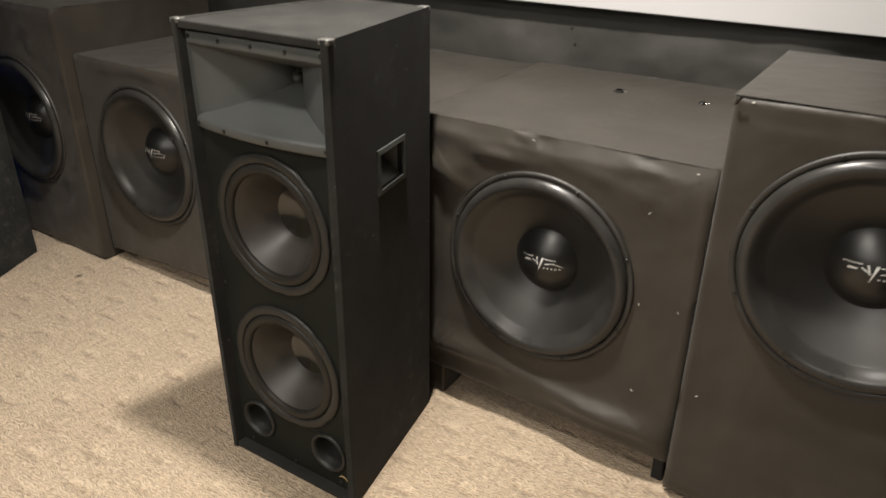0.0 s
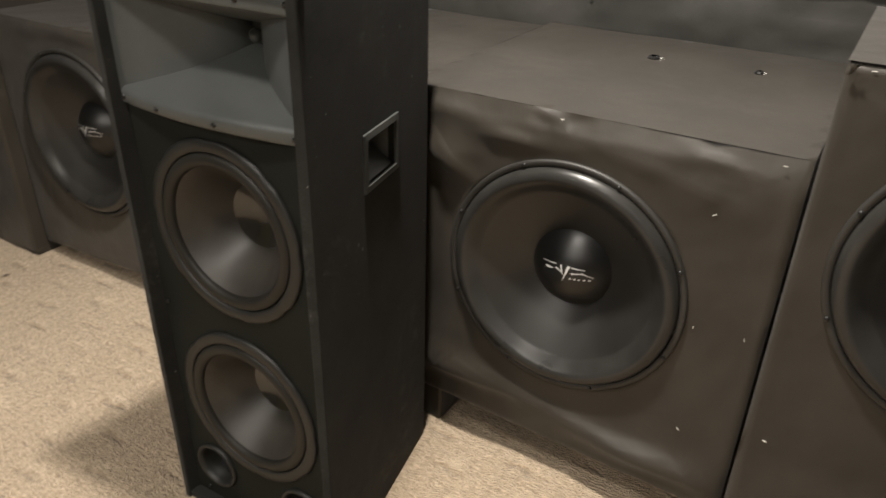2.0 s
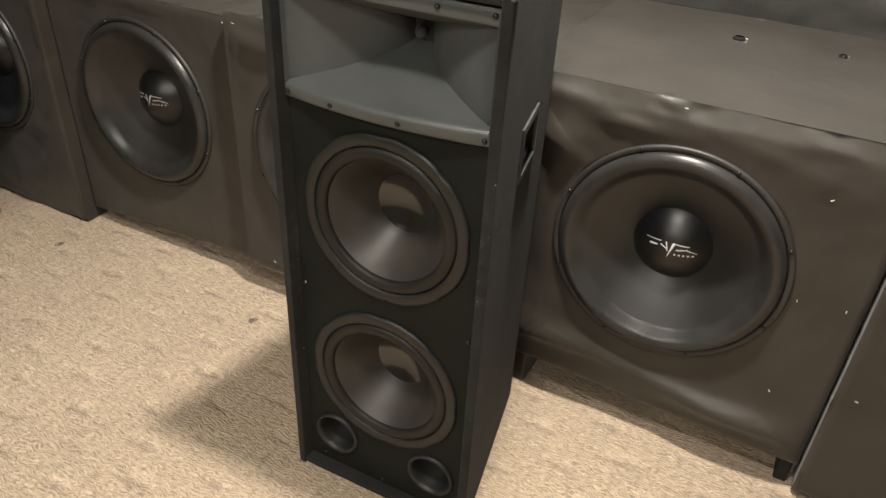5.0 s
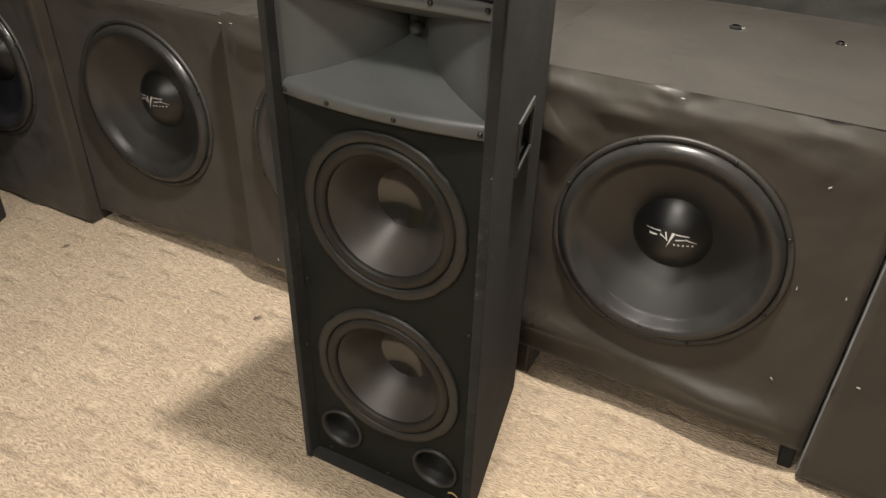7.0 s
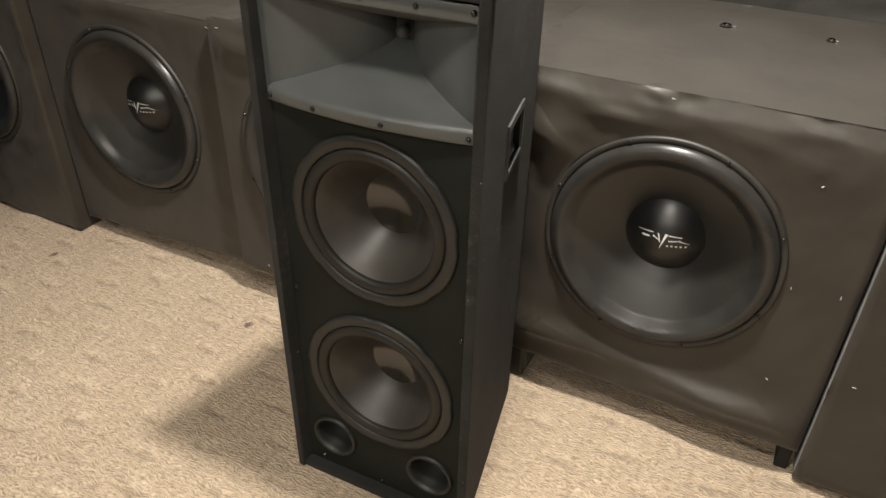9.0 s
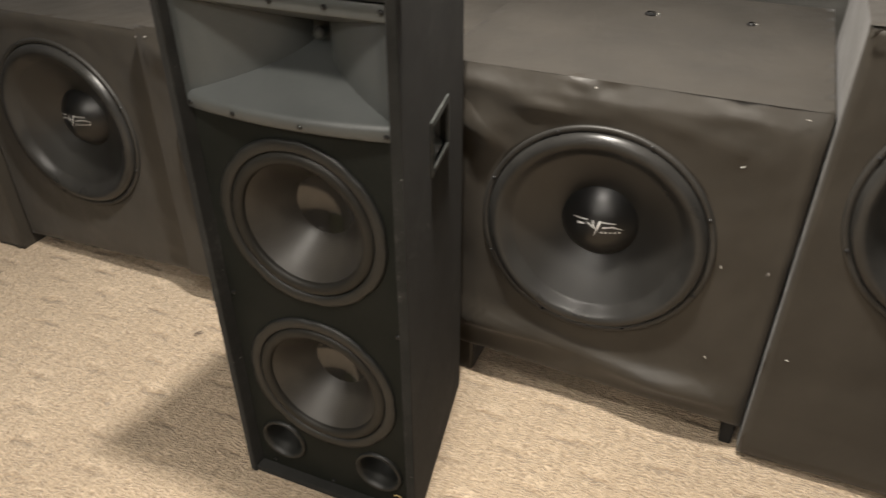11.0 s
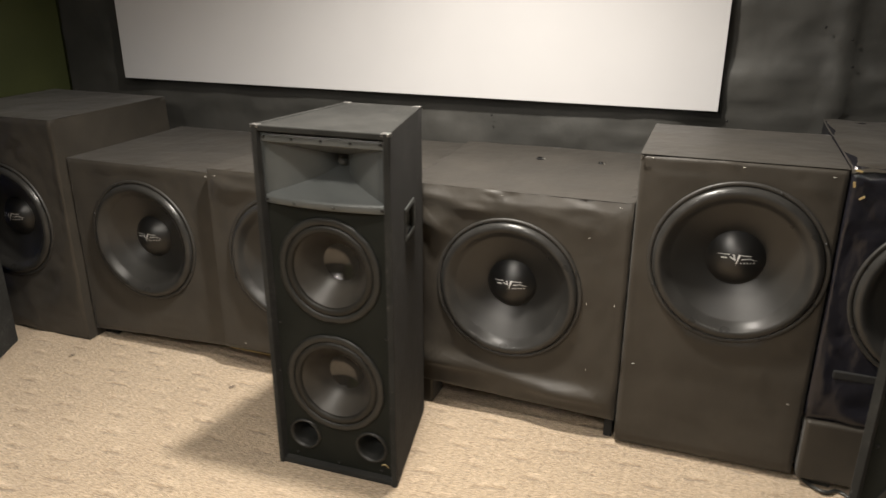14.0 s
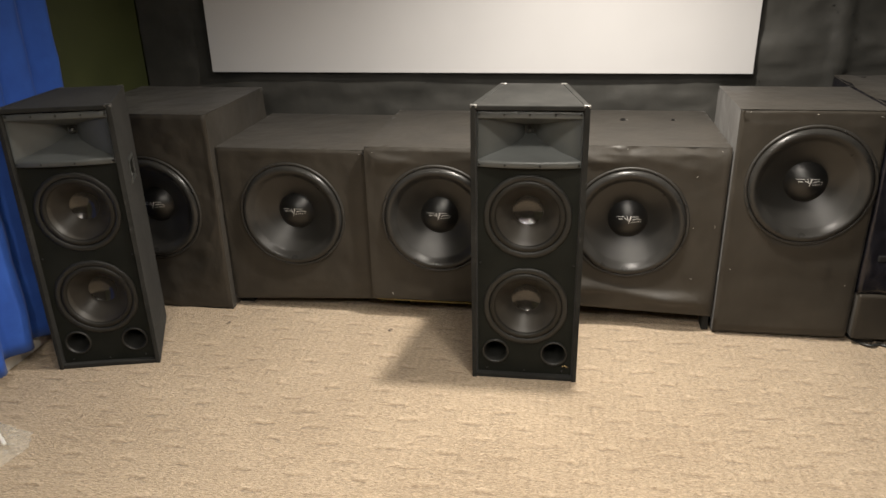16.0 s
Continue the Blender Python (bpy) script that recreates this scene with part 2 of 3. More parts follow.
M_BLUE = surface("blue_curtain_cloth", (0.012, 0.064, 0.33), (0.024, 0.105, 0.47), 0.75, 500, 8, 0.3, 0.0008, sheen=0.1)
M_LINT = surface("grey_lint", (0.13, 0.10, 0.08), (0.24, 0.19, 0.15), 0.9, 500, 20, 0.3)
M_WOOD = surface("raw_plywood", (0.18, 0.13, 0.04), (0.28, 0.20, 0.06), 0.6, 120, 20, 0.3)
M_TAPE = surface("tan_tape", (0.26, 0.18, 0.07), (0.38, 0.28, 0.13), 0.35, 200, 20, 0.2)
M_CLEAR, _nt, _nd, _ln, _b = nodes_of("clear_plastic_film")
_b.inputs["Base Color"].default_value = (0.52, 0.52, 0.47, 1)
_b.inputs["Roughness"].default_value = 0.15
_tr = _nd.new("ShaderNodeBsdfTransparent")
_mx = _nd.new("ShaderNodeMixShader")
_mx.inputs[0].default_value = 0.30
_ln.new(_tr.outputs[0], _mx.inputs[1])
_ln.new(_b.outputs[0], _mx.inputs[2])
_ln.new(_mx.outputs[0], _nd["Material Output"].inputs[0])


# ---- mesh helpers ----
def thing(name, label, category, group="", loc=(0, 0, 0), rz=0.0, kind=""):
    ob = new(name)
    ob.matrix_basis = pose(*loc, 0, 0, rz)
    return tagged(ob, label, category, group, kind)


def mesh_of(name, bm, material, smooth=False):
    me = bpy.data.meshes.new(name)
    bmesh.ops.recalc_face_normals(bm, faces=bm.faces)
    for f in bm.faces:
        f.smooth = smooth
    bm.to_mesh(me)
    bm.free()
    me.materials.append(material)
    return me


def part(name, bm, material, parent, label="", smooth=False, at=None):
    """One mesh object under a thing or a part; bm may be a finished mesh that several parts share."""
    me = bm if isinstance(bm, bpy.types.Mesh) else mesh_of(name, bm, material, smooth)
    ob = new(name, me)
    ob.parent = parent
    if at is not None:
        ob.matrix_basis = at if isinstance(at, Matrix) else Matrix.Translation(at)
    return tagged(ob, label)


def structure(name, bm, material, label, category, smooth=False):
    ob = new(name, mesh_of(name, bm, material, smooth))
    return tagged(ob, label, category, kind="structure")


def box(x0, x1, y0, y1, z0, z1, bevel=0.0, seg=2, bm=None):
    bm = bm or bmesh.new()
    vs = [bm.verts.new((x, y, z)) for z in (z0, z1) for y in (y0, y1) for x in (x0, x1)]
    fs = [bm.faces.new([vs[i] for i in q]) for q in ((0, 1, 3, 2), (4, 6, 7, 5), (0, 4, 5, 1), (2, 3, 7, 6), (0, 2, 6, 4), (1, 5, 7, 3))]
    if bevel:
        es = list({e for f in fs for e in f.edges})
        bmesh.ops.bevel(bm, geom=es, offset=bevel, segments=seg, affect="EDGES", profile=0.5)
    return bm


def prism(points, z0, z1, bevel=0.0, bm=None):
    """An upright prism over a plan outline."""
    bm = bm or bmesh.new()
    lo = [bm.verts.new((x, y, z0)) for x, y in points]
    hi = [bm.verts.new((x, y, z1)) for x, y in points]
    n = len(points)
    fs = [bm.faces.new(lo[::-1]), bm.faces.new(hi)]
    for i in range(n):
        fs.append(bm.faces.new((lo[i], lo[(i + 1) % n], hi[(i + 1) % n], hi[i])))
    if bevel:
        es = list({e for f in fs for e in f.edges})
        bmesh.ops.bevel(bm, geom=es, offset=bevel, segments=2, affect="EDGES", profile=0.5)
    return bm


def lathe(profile, n=64, bm=None, closed=False, wobble=None):
    """Turns (radius, y) pairs about the y axis; -y is the front."""
    bm = bm or bmesh.new()
    rings = []
    for r, y in profile:
        if r < 1e-6:
            rings.append([bm.verts.new((0, y, 0))])
            continue
        ring = []
        for i in range(n):
            a = 2 * math.pi * i / n
            rr = r * (wobble(a, r) if wobble else 1.0)
            ring.append(bm.verts.new((rr * math.cos(a), y, rr * math.sin(a))))
        rings.append(ring)
    pairs = list(zip(rings, rings[1:])) + ([(rings[-1], rings[0])] if closed else [])
    for a, b in pairs:
        for i in range(n):
            j = (i + 1) % n
            if len(a) == 1:
                bm.faces.new((a[0], b[i], b[j]))
            elif len(b) == 1:
                bm.faces.new((a[i], a[j], b[0]))
            else:
                bm.faces.new((a[i], a[j], b[j], b[i]))
    return bm


def arc(r0, r1, y0, bulge, n=9):
    """A half-roll profile between two radii, standing proud towards -y."""
    mid, half = (r0 + r1) / 2, abs(r0 - r1) / 2
    s = -1 if r0 < r1 else 1
    return [(mid + s * half * math.cos(math.pi * k / (n - 1)), y0 - bulge * math.sin(math.pi * k / (n - 1))) for k in range(n)]


def sheet(nu, nv, where, bm=None):
    """A grid of nu x nv cells; where(u, v) gives each corner."""
    bm = bm or bmesh.new()
    vs = [[bm.verts.new(where(i / nu, j / nv)) for j in range(nv + 1)] for i in range(nu + 1)]
    for i in range(nu):
        for j in range(nv):
            bm.faces.new((vs[i][j], vs[i + 1][j], vs[i + 1][j + 1], vs[i][j + 1]))
    return bm


def ripple(x, y, z, seed, scale=3.0, stretch=(1, 1, 1)):
    return noise.fractal(Vector((x * scale * stretch[0] + seed * 7.3, y * scale * stretch[1] + seed * 3.1, z * scale * stretch[2] - seed)), 0.6, 2.0, 4)


# ---- structure ----
X0, X1, Y0, Y1, H = -3.205, 2.4, -3.6, 2.32, 2.5
structure("floor", box(X0 - 0.1, X1 + 0.1, Y0 - 0.1, Y1 + 0.1, -0.05, 0.0), M_CARPET, "beige sculpted loop carpet with staggered dashes", "carpet")
structure("ceiling", box(X0 - 0.1, X1 + 0.1, Y0 - 0.1, Y1 + 0.1, H, H + 0.1), M_CEILING, "plain dark grey painted ceiling", "ceiling")
structure("wall_west", box(X0 - 0.1, X0, Y0, Y1, 0, H), M_SIDE, "very dark green side wall beside the screen", "wall")
structure("wall_east", box(X1, X1 + 0.1, Y0, Y1, 0, H), M_WALL, "plain dark painted wall", "wall")
structure("wall_south", box(X0 - 0.1, X1 + 0.1, Y0 - 0.1, Y0, 0, H), M_WALL, "plain dark painted wall", "wall")
structure("wall_north", box(X0 - 0.1, X1 + 0.1, Y1 + 0.04, Y1 + 0.14, 0, H), M_SIDE, "dark wall behind the screen hidden by black sheeting", "wall")


def wall_sheeting():
    """Black sheeting over the screen wall in three hung lengths, with slack creases."""
    ob = thing("black_sheeting", "black sheeting stapled over the screen wall, slightly creased", "wall covering")
    for xa, xb, off in ((X0, -2.70, 0.0), (-2.74, 0.385, 0.006), (0.35, X1, 0.012)):
        def where(u, v):
            x, z = xa + (xb - xa) * u, H * v
            d = 0.020 * ripple(x, 0, z, 2, 2.2, (0.5, 1, 2.2)) + 0.012 * abs(ripple(x, 0, z, 5, 4.5, (0.7, 1, 1.4)))
            hem = 0.022 * math.exp(-((x - 0.37) / 0.03) ** 2)
            if off > 0.01:
                d *= 1.9
            return (x, Y1 + 0.016 - max(0.0, d) - hem - off, z)
        part("sheet_length", sheet(max(20, int((xb - xa) * 36)), 90, where), M_SHEET, ob, smooth=True)
    for px, pz in ((0.02, 0.985), (0.39, 1.29), (0.405, 1.20), (0.30, 1.33), (-0.9, 0.95), (-1.6, 1.0)):
        part("screw", SCREW, M_STEEL, ob, at=(px, 2.285, pz))


screen = thing("projection_screen", "flat white projection screen hung on the black wall", "screen")
part("screen_cloth", box(-2.786, -0.017, 2.270, 2.278, 1.02, 2.42, 0.002), M_SCREEN, screen)
part("backing_board", box(-2.77, -0.035, 2.279, 2.298, 1.035, 2.41), M_SHEET, screen)


# ---- subwoofers in cloth-covered boxes ----
RIM_R = 0.252
# the roll rises steeply from the gasket and runs softly out into the cone
SURROUND = [(0.2385, 0.004)]
for _k in range(13):
    _a = math.pi / 2 * _k / 12
    SURROUND.append((0.2380 - 0.0190 * (1 - math.cos(_a)), -0.001 - 0.019 * math.sin(_a)))
for _k in range(1, 21):
    _u = _k / 20
    _h = 3 * _u ** 2 - 2 * _u ** 3
    SURROUND.append((0.2190 - 0.0360 * _u, -0.020 + 0.0250 * _h + 0.0200 * (_u ** 3 - _u ** 2)))
CONE_PROFILE = [(0.1832, 0.0049), (0.165, 0.0150), (0.145, 0.0260), (0.115, 0.0430), (0.092, 0.0570), (0.078, 0.0660)]
CAP_R, CAP_Y, CAP_H = 0.086, 0.062, 0.048


def cap_y(r):
    return CAP_Y - CAP_H * (1 - (r / CAP_R) ** 2) ** 0.90 if r < CAP_R else CAP_Y


def driver_meshes():
    rim = lathe([(0.2382, 0.004), (0.2384, -0.004), (0.240, -0.0065), (RIM_R - 0.004, -0.0075), (RIM_R - 0.001, -0.0060), (RIM_R, -0.003), (RIM_R, 0.004)], 96, closed=True)
    sur = lathe(SURROUND, 96)
    con = lathe(CONE_PROFILE, 80)
    cap = lathe([(CAP_R * math.sin(k / 12 * math.pi / 2), cap_y(CAP_R * math.sin(k / 12 * math.pi / 2))) for k in range(12)] + [(CAP_R, CAP_Y), (CAP_R + 0.003, CAP_Y + 0.006)], 64)
    # maker's mark as plain slanted strokes with one pointed stroke below, following the dome
    mark = bmesh.new()

    def stroke(xa, za, xb, zb, wa, wb, n=5):
        rows = []
        for k in range(n + 1):
            t = k / n
            x, z, w = xa + (xb - xa) * t, za + (zb - za) * t, wa + (wb - wa) * t
            row = []
            for s in (-1, 1):
                px, pz = x, z + s * w / 2
                if abs(xb - xa) < abs(zb - za):
                    px, pz = x + s * w / 2, z
                row.append(mark.verts.new((px, cap_y(math.hypot(px, pz)) - 0.0009, pz)))
            rows.append(row)
        for (a, b), (c, d) in zip(rows, rows[1:]):
            mark.faces.new((a, c, d, b))
    for xa, za, xb, zb, wa, wb in ((-0.052, 0.004, -0.020, 0.008, 0.0022, 0.003), (-0.042, -0.004, -0.026, -0.002, 0.006, 0.004), (-0.020, 0.002, -0.006, -0.004, 0.004, 0.003),
                                   (-0.010, 0.009, -0.004, -0.008, 0.004, 0.003), (0.006, 0.010, -0.003, -0.022, 0.008, 0.001), (0.010, 0.008, 0.036, 0.006, 0.003, 0.003),
                                   (0.012, -0.003, 0.030, -0.001, 0.004, 0.003), (0.030, 0.000, 0.052, -0.008, 0.004, 0.0015)):
        stroke(xa * 1.06 + 0.003, za * 1.1 + 0.015, xb * 1.06 + 0.003, zb * 1.1 + 0.015, wa * 0.8, wb * 0.8)
    for k in range(5):
        stroke(0.013 + k * 0.009, 0.0010, 0.0172 + k * 0.009, 0.0005, 0.0038, 0.0038, 1)
    screw = lathe([(0, -0.0035), (0.002, -0.0035), (0.0040, -0.0022), (0.0045, 0.0)], 12)
    return (mesh_of("rim", rim, M_RIM, True), mesh_of("surround", sur, M_RUBBER, True), mesh_of("cone", con, M_CONE, True),
            mesh_of("dust_cap", cap, M_CAP, True), mesh_of("maker_mark", mark, M_SILVER, True), mesh_of("screw", screw, M_BLACKSCREW, True))


RIM, SUR, CONE, CAP, MARK, SCREW = driver_meshes()
wall_sheeting()
# white instead of steel, so the staples' glint is painted in
STAPLE = mesh_of("staple", box(-0.0034, 0.0034, -0.0009, 0.0, -0.0005, 0.0005), M_WHITE)


def add_driver(parent, x, y, z, turn=0.0):
    d = part("driver", RIM, M_RIM, parent, "large round subwoofer driver with a rubber surround", at=pose(x, y, z, 0, turn, 0))
    part("surround", SUR, M_RUBBER, d, "thick glossy rubber surround")
    part("cone", CONE, M_CONE, d)
    part("dust_cap", CAP, M_CAP, d, "domed black dust cap")
    part("maker_mark", MARK, M_SILVER, d, "silver printed maker's mark")
    for k in range(8):
        a = math.radians(22.5 + 45 * k)
        part("screw", SCREW, M_BLACKSCREW, d, at=(0.2452 * math.cos(a), -0.0070, 0.2452 * math.sin(a)))
    return d


def covered_box(name, label, x0, x1, y0, y1, z0, z1, cx, cz, seed, material=M_COVER, slack=0.004, puckers=(), bulges=(), staples=(), group="subwoofers along the screen wall", turn=0.0, square=(), soft=0.010, folds=(), hem=(0.0, 0.0), edge_radius=0.007):
    """A wooden box wrapped in cloth, with one driver in its front. Faces are slack, edges soft."""
    w, d, h = x1 - x0, y1 - y0, z1 - z0
    ob = thing(name, label, "subwoofer", group, (x0, y0, z0))
    cx, cz = cx - x0, cz - z0
    bm = bmesh.new()
    r = edge_radius

    def front(x, z):
        """How far the cloth stands off the front at (x, z)."""
        rad = math.hypot(x - cx, z - cz)
        calm = min(1.0, max(0.0, (rad - 0.25) / 0.06)) * min(1.0, max(0.0, min(x, w - x) / 0.03))
        o = slack * ripple(x, 0, z, seed, 3.2) + 0.5 * slack * ripple(x, 0, z, seed + 9, 9.0)
        for bx, bz, sx, sz, amt in bulges:
            o += amt * math.exp(-(((x - bx) / sx) ** 2 + ((z - bz) / sz) ** 2))
        for ax, az, bx, bz, amt, wide in folds:
            t = max(0.0, min(1.0, (x - ax) / (bx - ax)))
            drop = az + (bz - az) * t - z
            along = math.exp(-(max(0.0, ax - x, x - bx) / 0.06) ** 2)
            o += amt * along / (1 + math.exp(-drop / 0.006)) * math.exp(-max(0.0, drop) / wide)
        for px, amt in puckers:
            s = (x - px) / (0.03 + 0.5 * (h - z))
            o += amt * math.cos(3.2 * s * math.pi) * math.exp(-s * s) * math.exp(-(h - z) / 0.05)
        return -o * calm

    def brow(z):
        """How far the soft upper edge falls back at height z."""
        e = h - z
        return 0.42 * (soft - e) if e < soft else 0.0

    # front: rings that run from the driver's opening out to the soft edge of the box
    angs = sorted([2 * math.pi * k / 112 for k in range(112)] + [math.atan2(sz * h - cz, sx * w - cx) % (2 * math.pi) for sx in (0, 1) for sz in (0, 1)])
    rings, m = [], 16
    for j in range(m + 1):
        ring = []
        for a in angs:
            ca, sa = math.cos(a), math.sin(a)
            tx = ((w if ca > 0 else 0) - cx) / ca if abs(ca) > 1e-6 else 1e9
            tz = ((h if sa > 0 else 0) - cz) / sa if abs(sa) > 1e-6 else 1e9
            far = min(tx, tz)
            q = 0.240 + (far - 0.240) * (j / m) ** 0.9
            x, z = cx + ca * q, cz + sa * q
            e = min([z, h - z] + ([] if "left" in square else [x]) + ([] if "right" in square else [w - x]))
            edge = max(r - math.sqrt(max(0.0, r * r - max(0.0, r - e) ** 2)) if e < r else 0.0, brow(z))
            ring.append(bm.verts.new((x, front(x, z) + edge, z)))
        rings.append(ring)
    n = len(angs)
    for a, b in zip(rings, rings[1:]):
        for i in range(n):
            bm.faces.new((a[i], a[(i + 1) % n], b[(i + 1) % n], b[i]))
    inner = [bm.verts.new((v.co.x, 0.05, v.co.z)) for v in rings[0]]
    for i in range(n):
        bm.faces.new((rings[0][i], inner[i], inner[(i + 1) % n], rings[0][(i + 1) % n]))

    def side_off(a, b, k):
        return 0.6 * slack * ripple(a, b, k, seed + k, 3.0)
    def top_wave(x, y):
        return 0.35 * slack * ripple(x, y, 0, seed + 4, 2.2)

    def start(v):
        return max(r, brow(h * v))
    sheet(36, 24, lambda u, v: (w * u, 0.42 * soft + (d - 0.42 * soft) * v, h + top_wave(w * u, d * v) * min(1, 12 * v)), bm)
    for sx, k in ((0.0, 1), (w, 2)):
        out = -1 if k == 1 else 1
        sheet(16, 40, lambda u, v: (sx + out * side_off(d * u, h * v, k) * min(1, 6 * v) * min(1, 6 * u) * min(1, 6 * (1 - v)), start(v) + (d - start(v)) * u, h * v), bm)
    sheet(2, 2, lambda u, v: (w * u, d, h * v), bm)
    sheet(2, 2, lambda u, v: (w * u, r + (d - r) * v, 0), bm)
    for v in bm.verts:
        if v.co.z < 0.14:
            v.co.z += (hem[0] + (hem[1] - hem[0]) * v.co.x / w) * (1 - v.co.z / 0.14)
    bmesh.ops.remove_doubles(bm, verts=bm.verts, dist=0.0006)
    part("cloth_cover", bm, material, ob, smooth=True)
    if z0 > 0.02:
        for fx in (0.06, w - 0.14):
            for fy in (0.16, d - 0.14):
                part("foot", box(fx, fx + 0.08, fy, fy + 0.08, -z0, 0.01 + max(hem), 0.004), M_DARK, ob)
    add_driver(ob, cx, 0.0, cz, turn)
    for sx, sz, tilt in staples:
        part("staple", STAPLE, M_WHITE, ob, at=pose(sx - x0, front(sx - x0, sz - z0) - 0.0012, sz - z0, 0, tilt, 0))
    return ob


BOX_A = covered_box("subwoofer_tower", "tall subwoofer box wrapped in black cloth beside the dark wall", -3.15, -2.469, 1.493, 2.165, 0.0, 0.961, -2.805, 0.515, 11, slack=0.010)
BOX_B = covered_box("subwoofer_box", "low subwoofer box wrapped in black cloth", -2.4675, -1.7575, 1.538, 2.255, 0.040, 0.803, -2.128, 0.489, 12, hem=(0.0, 0.038),
                    square=("right",), bulges=((0.35, 0.74, 0.25, 0.03, 0.006),), staples=((-1.79, 0.788, 12),))
BOX_M = covered_box("subwoofer_box", "low subwoofer box wrapped in creased black cloth behind the speaker tower", -1.7565, -0.9865, 1.502, 2.255, 0.096, 0.830, -1.440, 0.505, 13, hem=(0.0, 0.015),
                    soft=0.014, folds=((0.05, 0.70, 0.28, 0.655, 0.010, 0.03), (0.22, 0.64, 0.46, 0.70, 0.007, 0.03)), square=("left", "right"), bulges=((0.12, 0.66, 0.10, 0.03, 0.008),), staples=((-1.72, 0.808, 5), (-1.66, 0.13, 70)))
BOX_C = covered_box("subwoofer_box", "low black cloth-wrapped subwoofer box, creased along its upper edge", -0.985, -0.2225, 1.538, 2.255, 0.055, 0.842, -0.611, 0.505, 14,
                    soft=0.036, hem=(0.048, 0.020), folds=((0.04, 0.190, 0.50, 0.110, 0.013, 0.05), (0.46, 0.130, 0.70, 0.105, 0.012, 0.04), (0.03, 0.725, 0.20, 0.605, 0.020, 0.05), (0.10, 0.765, 0.30, 0.715, 0.010, 0.03), (0.42, 0.745, 0.66, 0.700, 0.007, 0.03)), square=("left",), puckers=((0.34, 0.008), (0.62, 0.006)), bulges=((0.60, 0.090, 0.13, 0.035, 0.026), (0.14, 0.135, 0.16, 0.028, 0.018), (0.12, 0.665, 0.05, 0.035, 0.016), (0.30, 0.72, 0.10, 0.016, 0.008)),
                    staples=((-0.349, 0.722, -35), (-0.344, 0.494, 80), (-0.331, 0.257, 40), (-0.640, 0.832, 4), (-0.262, 0.83, 8), (-0.255, 0.50, 85)))
BOX_D = covered_box("subwoofer_tower", "tall subwoofer box wrapped in smooth black cloth", -0.216, 0.337, 1.513, 2.015, 0.0, 1.008, 0.084, 0.700, 15, hem=(0.014, 0.018), edge_radius=0.014,
                    slack=0.003, folds=((0.10, 0.955, 0.48, 0.950, 0.005, 0.03),), puckers=((0.25, 0.004),), staples=((-0.177, 0.32, 10), (-0.180, 0.998, 0), (0.07, 0.992, 8), (0.29, 0.27, 20), (0.30, 0.985, 0)))
BOX_E = covered_box("subwoofer_tower", "subwoofer box in shiny blue-black cloth, standing on a low riser", 0.340, 0.93, 1.500, 2.240, 0.24, 1.018, 0.640, 0.655, 16,
                    material=M_GLOSSY, slack=0.012, soft=0.03)
part("foot", box(0.002, 0.075, 0.05, 0.13, -0.040, 0.006, 0.004), M_DARK, BOX_B)
part("foot", box(0.728, 0.757, 0.018, 0.10, -0.055, 0.014, 0.004), M_DARK, BOX_C)
for fx in (0.02, 0.46):
    for fy in (0.05, 0.40):
        part("foot", box(fx, fx + 0.07, fy, fy + 0.07, 0.0, 0.04, 0.004), M_DARK, BOX_D)
part("corner_leg", box(0.0, 0.10, 0.012, 0.12, -0.055, 0.10, 0.008, 2), M_COVER, BOX_C, "cloth-covered corner leg")
# solid bar, no opening: the slot's inner shade is painted as black
part("port_slot", box(0.050, 0.20, -0.006, 0.02, 0.150, 0.176, 0.004, 2), M_DARK, BOX_E, "black bar with the slot's inner shade as its colour")
# added sheet in the browner cover cloth: carries the lit tone of the top
part("lit_top_sheet", sheet(24, 24, lambda u, v: (-0.004 + 0.598 * u, -0.006 + 0.74 * v, 0.784 + 0.006 * ripple(u, v, 0, 31, 2.5) - 0.012 * max(0.0, 1 - v * 24) - 0.008 * max(0.0, 1 - u * 16))), M_COVER, BOX_E, "added brownish black sheet that gives the top its lit tone", smooth=True)
for tx, tz, ta in ((0.012, 0.772, 12), (0.03, 0.70, -35), (0.006, 0.735, 80)):
    part("tape", box(-0.008, 0.008, -0.014, -0.0118, -0.003, 0.003, 0.001), M_TAPE, BOX_E, "torn tan tape", at=pose(tx, 0, tz, 0, ta, 0))
for f in [c for c in BOX_E.children if c.name.startswith("foot")]:
    bpy.data.objects.remove(f)


# ---- two-way loudspeaker towers ----
PW, PB, PD, PH, LIP = 0.209, 0.132, 0.44, 1.11, 0.024   # half front, half back, depth, height, lip of the case before the baffle
HX0, HX1, HZ0, HZ1 = -0.187, 0.187, 0.884, 1.086        # horn flange


